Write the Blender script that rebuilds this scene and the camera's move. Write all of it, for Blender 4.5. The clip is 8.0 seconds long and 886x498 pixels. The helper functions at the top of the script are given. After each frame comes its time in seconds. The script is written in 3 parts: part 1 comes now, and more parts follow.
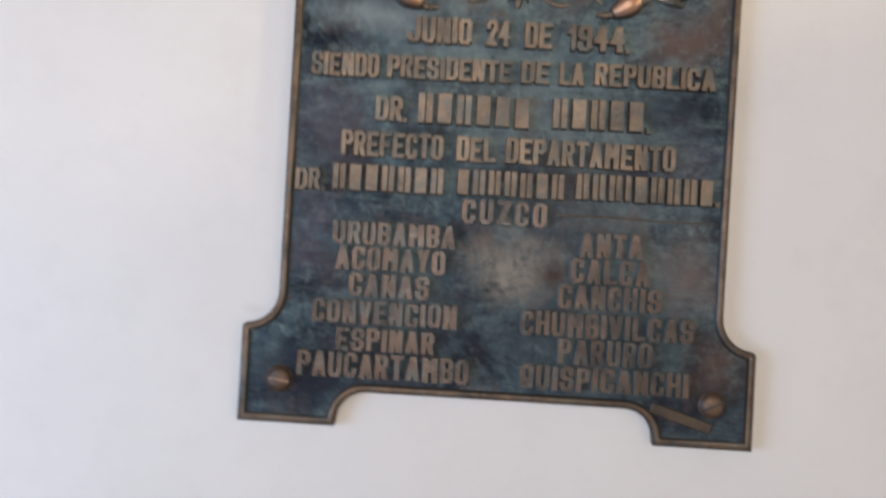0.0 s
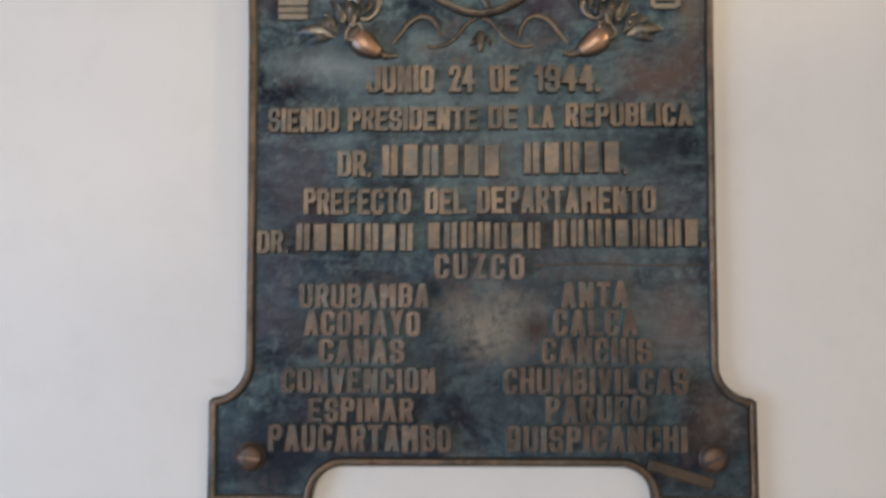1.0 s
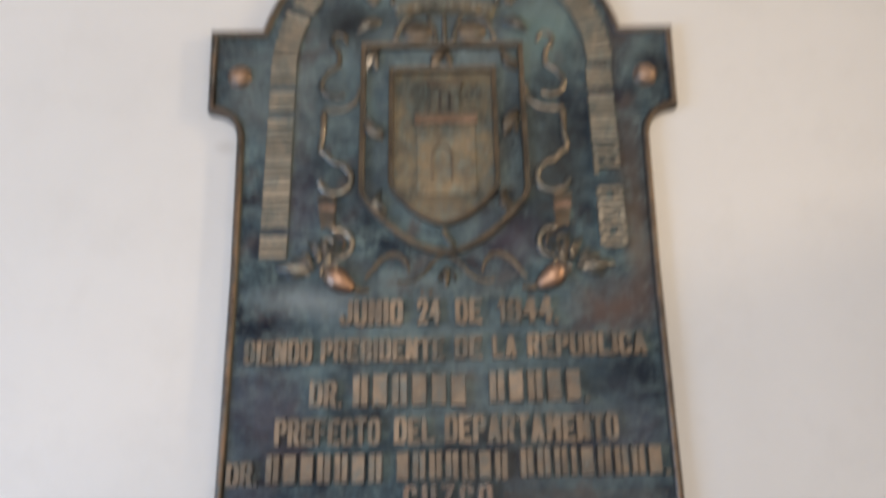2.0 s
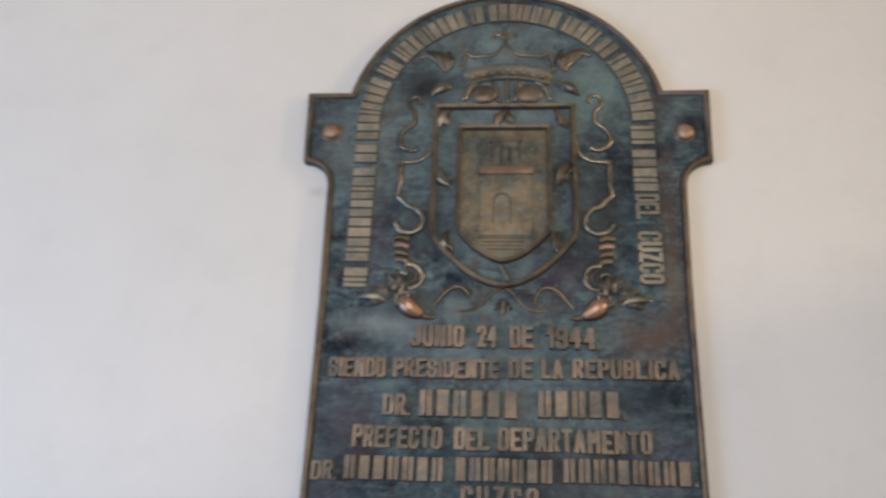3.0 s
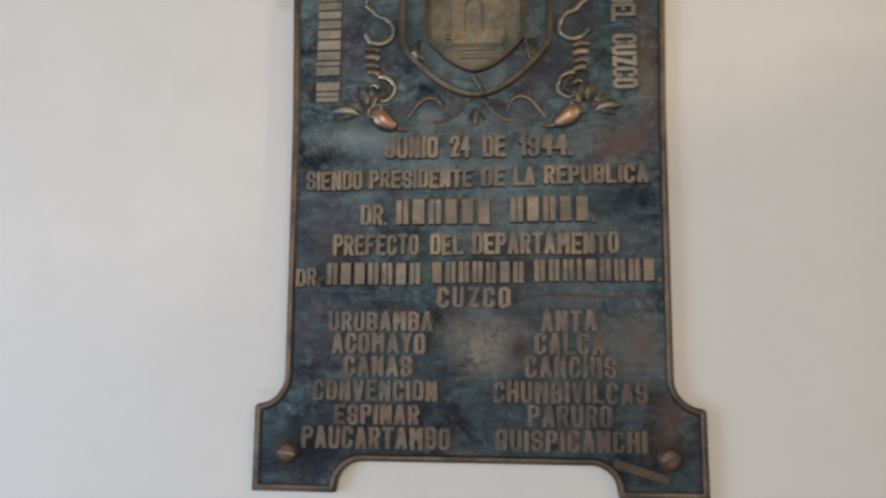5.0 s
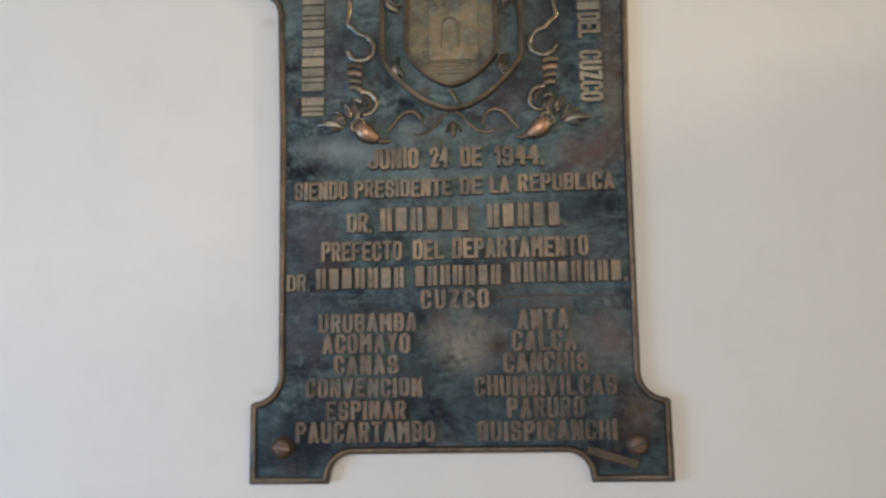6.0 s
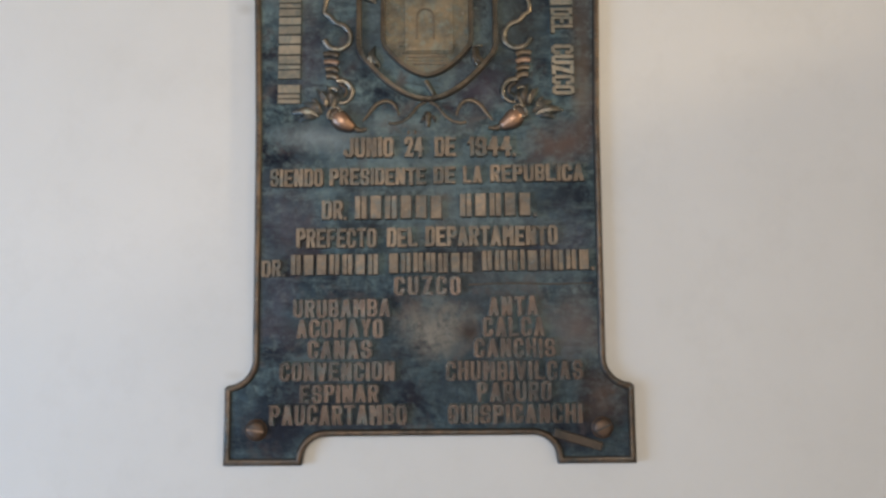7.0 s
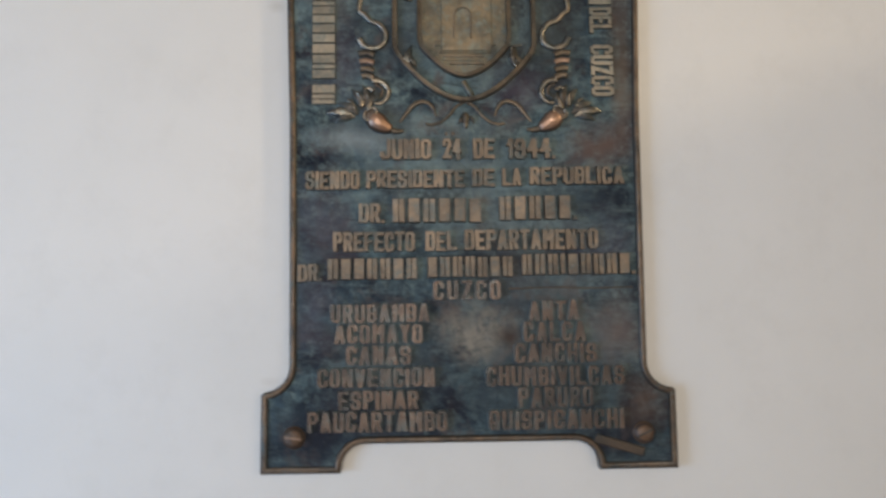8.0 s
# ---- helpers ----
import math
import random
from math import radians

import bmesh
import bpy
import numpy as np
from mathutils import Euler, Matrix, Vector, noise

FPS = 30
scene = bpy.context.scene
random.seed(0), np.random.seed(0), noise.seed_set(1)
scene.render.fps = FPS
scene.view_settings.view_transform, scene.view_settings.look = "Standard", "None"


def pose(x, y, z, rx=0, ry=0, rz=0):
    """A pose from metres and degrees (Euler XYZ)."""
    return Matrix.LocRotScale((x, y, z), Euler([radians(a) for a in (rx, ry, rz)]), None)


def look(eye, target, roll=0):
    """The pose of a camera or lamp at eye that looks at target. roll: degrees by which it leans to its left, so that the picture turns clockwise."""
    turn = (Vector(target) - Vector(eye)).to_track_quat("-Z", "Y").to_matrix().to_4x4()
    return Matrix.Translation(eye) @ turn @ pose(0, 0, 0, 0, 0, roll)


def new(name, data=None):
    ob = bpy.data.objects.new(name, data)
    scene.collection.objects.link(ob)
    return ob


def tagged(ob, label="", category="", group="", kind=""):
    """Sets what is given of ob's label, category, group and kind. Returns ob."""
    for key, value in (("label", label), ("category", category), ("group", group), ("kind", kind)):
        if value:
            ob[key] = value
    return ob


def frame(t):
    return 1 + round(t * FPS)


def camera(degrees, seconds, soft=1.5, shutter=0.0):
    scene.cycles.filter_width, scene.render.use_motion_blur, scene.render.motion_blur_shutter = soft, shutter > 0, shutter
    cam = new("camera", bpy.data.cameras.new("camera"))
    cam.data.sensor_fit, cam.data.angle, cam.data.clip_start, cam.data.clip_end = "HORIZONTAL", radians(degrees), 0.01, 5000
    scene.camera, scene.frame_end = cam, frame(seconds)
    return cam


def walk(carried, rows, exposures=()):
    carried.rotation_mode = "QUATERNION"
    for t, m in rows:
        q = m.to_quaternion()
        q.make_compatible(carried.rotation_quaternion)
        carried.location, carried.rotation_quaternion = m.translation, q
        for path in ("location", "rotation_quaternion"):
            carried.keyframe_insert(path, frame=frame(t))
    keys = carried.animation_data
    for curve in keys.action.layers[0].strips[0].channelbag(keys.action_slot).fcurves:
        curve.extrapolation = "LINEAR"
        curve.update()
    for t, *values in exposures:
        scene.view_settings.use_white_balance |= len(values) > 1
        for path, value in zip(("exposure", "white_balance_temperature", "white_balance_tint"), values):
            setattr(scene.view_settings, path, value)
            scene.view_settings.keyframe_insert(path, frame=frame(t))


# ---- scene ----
from mathutils.geometry import tessellate_polygon

cam = camera(62.0, 8.0, soft=2.75, shutter=0.75)
PATH = [
    (0, (-0.068, -1.024, 1.476), (-0.097, 0.975, 1.516), 3.4),
    (0.2, (-0.048, -1.04, 1.491), (-0.138, 0.957, 1.551), 2.2),
    (0.5, (-0.051, -1.028, 1.484), (-0.127, 0.966, 1.617), 1.4),
    (0.7, (-0.044, -0.998, 1.501), (-0.113, 0.999, 1.601), 1.0),
    (1, (-0.033, -0.97, 1.512), (-0.066, 1.026, 1.638), -0.0),
    (1.2, (-0.02, -0.966, 1.527), (-0.074, 1.026, 1.689), -0.8),
    (1.5, (-0.009, -0.968, 1.538), (-0.108, 1.016, 1.771), -1.0),
    (1.8, (0.006, -1.006, 1.536), (-0.065, 0.935, 2.01), -0.7),
    (1.9, (-0.014, -1.008, 1.546), (-0.017, 0.912, 2.107), -0.8),
    (2, (-0.008, -1.022, 1.555), (0.001, 0.877, 2.184), -0.9),
    (2.2, (-0.02, -1.065, 1.523), (0.024, 0.782, 2.289), -0.8),
    (2.45, (-0.013, -1.1, 1.512), (-0.004, 0.771, 2.308), -0.1),
    (2.9, (-0.0, -1.16, 1.494), (-0.131, 0.72, 2.24), 1.9),
    (3.3, (0.009, -1.204, 1.48), (-0.258, 0.67, 2.127), 3.2),
    (3.5, (0.012, -1.177, 1.455), (-0.294, 0.733, 1.965), 2.8),
    (3.7, (0.019, -1.118, 1.45), (-0.259, 0.814, 1.887), 1.2),
    (4, (0.07, -1.105, 1.47), (-0.344, 0.83, 1.759), 1.9),
    (4.2, (0.053, -1.103, 1.471), (-0.24, 0.85, 1.786), 2.0),
    (4.5, (0.059, -1.111, 1.47), (-0.163, 0.858, 1.741), 0.4),
    (4.8, (0.05, -1.162, 1.48), (-0.147, 0.811, 1.742), 0.2),
    (5, (0.049, -1.184, 1.46), (-0.121, 0.789, 1.743), 0.4),
    (5.2, (0.043, -1.198, 1.479), (-0.099, 0.782, 1.726), -0.2),
    (6.3, (0.038, -1.285, 1.469), (-0.042, 0.696, 1.732), -0.5),
    (6.5, (0.034, -1.29, 1.47), (-0.029, 0.692, 1.726), -0.1),
    (7, (0.029, -1.296, 1.47), (0.024, 0.692, 1.693), -0.5),
    (7.2, (0.018, -1.306, 1.462), (0.021, 0.681, 1.69), 0.4),
    (7.5, (-0.002, -1.308, 1.493), (0.045, 0.683, 1.67), -0.3),
    (7.8, (-0.015, -1.288, 1.512), (-0.017, 0.706, 1.675), 0.2),
    (8, (-0.071, -1.278, 1.497), (-0.025, 0.712, 1.692), -0.7),
]
walk(cam, [(t, look(eye, target, roll)) for t, eye, target, roll in PATH],
     exposures=[(0, 0.09, 6400, 14), (0.5, -0.04, 6500, 13), (1.0, -0.14, 6550, 12), (1.5, -0.09, 6500, 12), (2.0, 0.04, 6450, 12), (2.2, 0.08, 6450, 11), (3.3, -0.18, 6250, 12), (3.6, -0.25, 6250, 11), (4.0, -0.27, 6400, 10), (4.5, -0.24, 6600, 9), (6.5, -0.16, 6500, 9), (8, -0.16, 6400, 9)])

# ------------------------------------------------------------------ light
world = bpy.data.worlds.new("sky")
world.use_nodes = True
scene.world = world
_wn = world.node_tree
_sky = _wn.nodes.new("ShaderNodeTexSky")
_sky.sky_type = "NISHITA"
_sky.sun_disc = False
_sky.sun_elevation = radians(38)
_sky.sun_rotation = radians(120)
_wn.links.new(_sky.outputs["Color"], _wn.nodes["Background"].inputs["Color"])
_wn.nodes["Background"].inputs["Strength"].default_value = 0.1


def area(name, place, target, width, height, watts, colour):
    data = bpy.data.lights.new(name, "AREA")
    data.shape, data.size, data.size_y = "RECTANGLE", width, height
    data.energy, data.color = watts, colour
    ob = new(name, data)
    ob.matrix_world = look(place, target)
    return ob


# one cool lamp left, three warm lamps right, behind and high; openings are added
# stands in for cool light from the left; its low opening is unseen
area("cool_left_lamp", (-2.90, -1.70, 1.00), (-0.6, 0.0, 1.1), 1.4, 1.3, 62, (0.43, 0.66, 1.0))
# warm light from the right; the doorway round it is unseen and added
area("warm_right_lamp", (2.75, -2.9, 1.45), (0.2, -0.5, 1.5), 1.3, 2.2, 24, (1.0, 0.74, 0.45))
# frontal fill lamp, added to weaken the plaque's shadow strips
area("front_fill_lamp", (-0.4, -4.35, 2.05), (-0.2, 0.0, 2.7), 1.7, 1.7, 72, (1.0, 0.89, 0.77))
# small warm lamp, added so the east sill throws a slanting edge
area("slant_edge_lamp", (4.3, -1.6, 3.10), (0.3, 0.0, 1.83), 0.36, 0.16, 76, (1.0, 0.74, 0.42))

# ------------------------------------------------------------------ materials


def nodes_of(name, rough, metal):
    m = bpy.data.materials.new(name)
    m.use_nodes = True
    nt = m.node_tree
    b = nt.nodes["Principled BSDF"]
    b.inputs["Roughness"].default_value, b.inputs["Metallic"].default_value = rough, metal
    geo = nt.nodes.new("ShaderNodeNewGeometry")
    return m, nt, b, geo.outputs["Position"]


def noise_fac(nt, where, scale, detail=4, rough=0.6, lo=0.35, hi=0.65, distort=0.0):
    n = nt.nodes.new("ShaderNodeTexNoise")
    n.inputs["Scale"].default_value, n.inputs["Detail"].default_value = scale, detail
    n.inputs["Roughness"].default_value, n.inputs["Distortion"].default_value = rough, distort
    nt.links.new(where, n.inputs["Vector"])
    r = nt.nodes.new("ShaderNodeMapRange")
    r.inputs["From Min"].default_value, r.inputs["From Max"].default_value = lo, hi
    nt.links.new(n.outputs["Fac"], r.inputs["Value"])
    return r.outputs["Result"]


def mixed(nt, fac, a, b, kind="MIX"):
    n = nt.nodes.new("ShaderNodeMix")
    n.data_type, n.blend_type, n.clamp_factor = "RGBA", kind, True
    for socket, value in ((n.inputs["Factor"], fac), (n.inputs[6], a), (n.inputs[7], b)):
        if isinstance(value, (int, float)):
            socket.default_value = value
        elif isinstance(value, tuple):
            socket.default_value = (*value, 1)
        else:
            nt.links.new(value, socket)
    return n.outputs[2]


def sums(nt, op, a, b):
    n = nt.nodes.new("ShaderNodeMath")
    n.operation = op
    for socket, value in zip(n.inputs, (a, b)):
        if isinstance(value, (int, float)):
            socket.default_value = value
        else:
            nt.links.new(value, socket)
    return n.outputs[0]


def bumped(nt, bsdf, height, strength, distance):
    n = nt.nodes.new("ShaderNodeBump")
    n.inputs["Strength"].default_value, n.inputs["Distance"].default_value = strength, distance
    nt.links.new(height, n.inputs["Height"])
    nt.links.new(n.outputs["Normal"], bsdf.inputs["Normal"])


def stain(nt, where, x, z, rx, rz, soft=0.5):
    """An irregular blotch round (x, z) on the wall side, 1 in its middle."""
    spread = min(0.11, 1.3 * min(rx, rz))
    warp = nt.nodes.new("ShaderNodeTexNoise")
    warp.inputs["Scale"].default_value, warp.inputs["Detail"].default_value = 18, 5
    nt.links.new(where, warp.inputs["Vector"])
    push = nt.nodes.new("ShaderNodeVectorMath")
    push.operation = "MULTIPLY_ADD"
    nt.links.new(warp.outputs["Color"], push.inputs[0])
    push.inputs[1].default_value = (spread, 0.0, spread)
    nt.links.new(where, push.inputs[2])
    mp = nt.nodes.new("ShaderNodeMapping")
    mp.vector_type = "TEXTURE"
    mp.inputs["Location"].default_value = (x + spread / 2, -0.018, z + spread / 2)
    mp.inputs["Scale"].default_value = (rx, 1.0, rz)
    nt.links.new(push.outputs[0], mp.inputs["Vector"])
    ln = nt.nodes.new("ShaderNodeVectorMath")
    ln.operation = "LENGTH"
    nt.links.new(mp.outputs[0], ln.inputs[0])
    r = nt.nodes.new("ShaderNodeMapRange")
    r.inputs["From Min"].default_value, r.inputs["From Max"].default_value = 1.0, 1.0 - soft
    nt.links.new(ln.outputs["Value"], r.inputs["Value"])
    return r.outputs["Result"]


def plaster():
    m, nt, b, pos = nodes_of("painted_plaster", 0.7, 0.0)
    c = mixed(nt, noise_fac(nt, pos, 1.3, 5, 0.6), (0.745, 0.74, 0.725), (0.80, 0.795, 0.785))
    c = mixed(nt, sums(nt, "MULTIPLY", noise_fac(nt, pos, 9, 6, 0.7, 0.5, 0.8), 0.5), c, (0.69, 0.68, 0.66))
    c = mixed(nt, sums(nt, "MULTIPLY", stain(nt, pos, -0.332, 2.062, 0.020, 0.016, 0.8), 0.32), c, (0.42, 0.38, 0.33))
    c = mixed(nt, sums(nt, "MULTIPLY", stain(nt, pos, -0.338, 1.398, 0.020, 0.010, 0.8), 0.2), c, (0.50, 0.46, 0.40))
    nt.links.new(c, b.inputs["Base Color"])
    h = sums(nt, "ADD", noise_fac(nt, pos, 5, 3, 0.5, 0, 1), sums(nt, "MULTIPLY", noise_fac(nt, pos, 160, 4, 0.7, 0, 1), 0.12))
    bumped(nt, b, h, 0.25, 0.01)
    return m


def plain(name, a, b_, scale, rough=0.6, metal=0.0, relief=0.0):
    m, nt, b, pos = nodes_of(name, rough, metal)
    nt.links.new(mixed(nt, noise_fac(nt, pos, scale, 5), a, b_), b.inputs["Base Color"])
    if relief:
        bumped(nt, b, noise_fac(nt, pos, scale * 6, 4, 0.6, 0, 1), relief, 0.004)
    return m


def patina():
    """Old cast bronze: dark blue-black ground, verdigris clouds, worn brown patches."""
    m, nt, b, pos = nodes_of("patinated_bronze", 0.5, 0.15)
    c = mixed(nt, noise_fac(nt, pos, 7, 7, 0.66, 0.38, 0.62, 0.5), (0.006, 0.009, 0.020), (0.060, 0.098, 0.124))
    c = mixed(nt, noise_fac(nt, pos, 19, 7, 0.72, 0.47, 0.70, 0.3), c, (0.130, 0.200, 0.220))
    c = mixed(nt, sums(nt, "MULTIPLY", noise_fac(nt, pos, 5.5, 5, 0.6, 0.50, 0.64, 0.8), 0.75), c, (0.055, 0.043, 0.050))
    c = mixed(nt, sums(nt, "MULTIPLY", noise_fac(nt, pos, 48, 7, 0.85, 0.50, 0.70), 0.8), c, (0.21, 0.285, 0.285))
    c = mixed(nt, sums(nt, "MULTIPLY", noise_fac(nt, pos, 80, 7, 0.85, 0.53, 0.67, 0.6), 0.85), c, (0.016, 0.017, 0.024))
    streak = nt.nodes.new("ShaderNodeMapping")
    streak.inputs["Scale"].default_value = (1.0, 1.0, 4.5)
    nt.links.new(pos, streak.inputs["Vector"])
    along = streak.outputs[0]
    c = mixed(nt, sums(nt, "MULTIPLY", noise_fac(nt, along, 9, 7, 0.75, 0.52, 0.70, 0.3), 0.6), c, (0.19, 0.255, 0.26))
    c = mixed(nt, sums(nt, "MULTIPLY", noise_fac(nt, along, 14, 7, 0.75, 0.53, 0.68, 0.5), 0.8), c, (0.013, 0.015, 0.024))
    # milky verdigris, thickest round the arms; the (0.14, 1.56) blotch paints a sheen
    for x, z, rx, rz, k in ((-0.02, 2.36, 0.22, 0.11, 0.85), (-0.24, 2.16, 0.13, 0.18, 0.75), (0.0, 2.06, 0.19, 0.18, 0.75), (0.0, 2.22, 0.24, 0.12, 0.8), (0.17, 2.28, 0.12, 0.12, 0.7), (0.31, 2.20, 0.06, 0.08, 0.5), (-0.05, 1.84, 0.22, 0.03, 0.6), (-0.155, 1.43, 0.13, 0.11, 0.45), (0.145, 1.43, 0.15, 0.12, 0.7), (0.14, 1.56, 0.17, 0.06, 0.5), (0.02, 1.70, 0.24, 0.10, 0.6), (-0.04, 1.78, 0.22, 0.07, 0.55), (0.12, 1.66, 0.14, 0.03, 0.5)):
        thick = sums(nt, "MULTIPLY", stain(nt, pos, x, z, rx, rz, 0.95), noise_fac(nt, pos, 28, 7, 0.8, 0.30, 0.58, 0.4))
        c = mixed(nt, sums(nt, "MULTIPLY", thick, k), c, (0.205, 0.262, 0.270))
    # tarnished zones; the first makes the whole lower half darker
    for x, z, rx, rz, k in ((0.02, 1.42, 0.36, 0.24, 0.48), (-0.26, 1.305, 0.15, 0.09, 0.93), (0.28, 1.30, 0.12, 0.08, 0.85), (-0.15, 1.36, 0.16, 0.06, 0.55), (0.19, 1.39, 0.10, 0.05, 0.6), (-0.25, 1.62, 0.08, 0.05, 0.5), (0.24, 1.70, 0.09, 0.05, 0.65), (0.20, 2.08, 0.05, 0.14, 0.6), (-0.14, 2.0, 0.06, 0.06, 0.6),
                            (0.05, 1.60, 0.16, 0.025, 0.45), (0.33, 2.19, 0.04, 0.06, 0.7), (-0.18, 1.84, 0.12, 0.02, 0.5)):
        c = mixed(nt, sums(nt, "MULTIPLY", stain(nt, pos, x, z, rx, rz, 0.9), k), c, (0.012, 0.015, 0.026))
    # violet and brown bloom
    c = mixed(nt, sums(nt, "MULTIPLY", noise_fac(nt, pos, 12, 5, 0.7, 0.56, 0.70, 0.5), 0.7), c, (0.105, 0.08, 0.075))
    # olive-brown crust down one side
    c = mixed(nt, sums(nt, "MULTIPLY", stain(nt, pos, 0.16, 2.02, 0.07, 0.16, 0.9), 0.65), c, (0.040, 0.040, 0.036))
    c = mixed(nt, sums(nt, "MULTIPLY", stain(nt, pos, 0.285, 1.97, 0.035, 0.17, 0.9), 0.5), c, (0.13, 0.105, 0.085))
    c = mixed(nt, sums(nt, "MULTIPLY", stain(nt, pos, 0.30, 1.36, 0.06, 0.07, 0.9), 0.6), c, (0.12, 0.08, 0.06))
    for x, z, rx, rz in ((-0.25, 1.66, 0.08, 0.09), (0.23, 1.62, 0.08, 0.08), (-0.27, 1.52, 0.05, 0.10), (-0.21, 1.95, 0.06, 0.10), (0.10, 1.90, 0.09, 0.05)):
        c = mixed(nt, sums(nt, "MULTIPLY", stain(nt, pos, x, z, rx, rz, 0.9), 0.5), c, (0.088, 0.078, 0.104))
    # bare, rubbed places
    c = mixed(nt, sums(nt, "MULTIPLY", stain(nt, pos, 0.015, 1.475, 0.088, 0.064, 0.8), noise_fac(nt, pos, 55, 6, 0.8, 0.32, 0.56)), c, (0.24, 0.222, 0.192))
    c = mixed(nt, sums(nt, "MULTIPLY", stain(nt, pos, 0.065, 1.468, 0.032, 0.026, 0.8), 0.85), c, (0.045, 0.028, 0.024))
    c = mixed(nt, sums(nt, "MULTIPLY", stain(nt, pos, 0.235, 1.80, 0.085, 0.045, 0.9), 0.8), c, (0.13, 0.085, 0.07))
    c = mixed(nt, sums(nt, "MULTIPLY", stain(nt, pos, 0.275, 1.89, 0.025, 0.09, 0.9), 0.5), c, (0.19, 0.155, 0.125))
    c = mixed(nt, sums(nt, "MULTIPLY", stain(nt, pos, 0.25, 1.48, 0.06, 0.08, 0.9), 0.6), c, (0.19, 0.15, 0.135))
    c = mixed(nt, sums(nt, "MULTIPLY", stain(nt, pos, -0.20, 1.815, 0.11, 0.035, 0.9), 0.6), c, (0.26, 0.30, 0.32))
    c = mixed(nt, sums(nt, "MULTIPLY", stain(nt, pos, -0.15, 2.27, 0.07, 0.05, 0.8), 0.85), c, (0.020, 0.022, 0.026))
    c = mixed(nt, sums(nt, "MULTIPLY", stain(nt, pos, 0.16, 2.25, 0.07, 0.09, 0.9), 0.6), c, (0.16, 0.26, 0.25))
    nt.links.new(c, b.inputs["Base Color"])
    r = nt.nodes.new("ShaderNodeMapRange")
    r.inputs["To Min"].default_value, r.inputs["To Max"].default_value = 0.36, 0.62
    nt.links.new(noise_fac(nt, pos, 30, 5, 0.7, 0.3, 0.7), r.inputs["Value"])
    nt.links.new(r.outputs["Result"], b.inputs["Roughness"])
    b.inputs["Specular IOR Level"].default_value = 0.14
    h = sums(nt, "ADD", noise_fac(nt, pos, 45, 4, 0.6, 0, 1), sums(nt, "MULTIPLY", noise_fac(nt, pos, 320, 4, 0.7, 0, 1), 0.25))
    bumped(nt, b, h, 0.8, 0.004)
    return m


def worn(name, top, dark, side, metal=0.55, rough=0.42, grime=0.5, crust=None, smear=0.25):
    """Raised bronze: rubbed outer faces, blotched patina; flanks in a side colour for patina and painted shade."""
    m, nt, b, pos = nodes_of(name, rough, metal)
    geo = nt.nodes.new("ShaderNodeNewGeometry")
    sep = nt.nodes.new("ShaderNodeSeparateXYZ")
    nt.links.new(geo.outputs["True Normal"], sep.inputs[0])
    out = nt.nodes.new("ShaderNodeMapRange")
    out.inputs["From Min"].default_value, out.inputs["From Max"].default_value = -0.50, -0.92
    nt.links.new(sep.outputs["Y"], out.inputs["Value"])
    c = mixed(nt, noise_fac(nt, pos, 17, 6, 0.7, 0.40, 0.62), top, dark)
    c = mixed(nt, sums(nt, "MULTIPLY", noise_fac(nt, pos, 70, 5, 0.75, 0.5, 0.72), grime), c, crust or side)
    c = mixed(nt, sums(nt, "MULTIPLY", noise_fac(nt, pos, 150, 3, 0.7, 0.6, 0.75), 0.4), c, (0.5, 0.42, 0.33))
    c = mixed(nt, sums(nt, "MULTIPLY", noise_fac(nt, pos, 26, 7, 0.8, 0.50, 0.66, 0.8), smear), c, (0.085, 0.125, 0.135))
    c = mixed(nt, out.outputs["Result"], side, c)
    info = nt.nodes.new("ShaderNodeObjectInfo")
    tone = nt.nodes.new("ShaderNodeMapRange")
    tone.inputs["To Min"].default_value, tone.inputs["To Max"].default_value = 0.78, 1.15
    nt.links.new(info.outputs["Random"], tone.inputs["Value"])
    shade = nt.nodes.new("ShaderNodeHueSaturation")
    nt.links.new(tone.outputs["Result"], shade.inputs["Value"])
    nt.links.new(c, shade.inputs["Color"])
    c = shade.outputs["Color"]
    nt.links.new(c, b.inputs["Base Color"])
    bumped(nt, b, noise_fac(nt, pos, 220, 4, 0.7, 0, 1), 0.35, 0.002)
    return m


M_WALL = plaster()
M_PATINA = patina()
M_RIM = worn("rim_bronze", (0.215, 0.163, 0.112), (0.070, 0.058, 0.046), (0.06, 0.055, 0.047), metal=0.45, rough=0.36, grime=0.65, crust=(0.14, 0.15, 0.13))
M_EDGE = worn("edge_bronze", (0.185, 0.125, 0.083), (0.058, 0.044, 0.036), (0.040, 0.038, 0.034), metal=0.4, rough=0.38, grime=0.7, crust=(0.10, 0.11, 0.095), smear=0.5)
# near-black side colour paints the shade on letter flanks and in gaps
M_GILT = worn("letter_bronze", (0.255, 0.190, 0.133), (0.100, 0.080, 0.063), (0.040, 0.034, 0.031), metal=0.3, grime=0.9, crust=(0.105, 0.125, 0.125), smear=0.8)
# the teal side colour is verdigris round the letters
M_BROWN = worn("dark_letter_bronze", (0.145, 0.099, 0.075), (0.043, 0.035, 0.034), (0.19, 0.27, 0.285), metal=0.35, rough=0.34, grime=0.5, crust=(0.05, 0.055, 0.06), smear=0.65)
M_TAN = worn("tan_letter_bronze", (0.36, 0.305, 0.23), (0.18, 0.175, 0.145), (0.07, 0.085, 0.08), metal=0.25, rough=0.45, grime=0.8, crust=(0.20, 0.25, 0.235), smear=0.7)
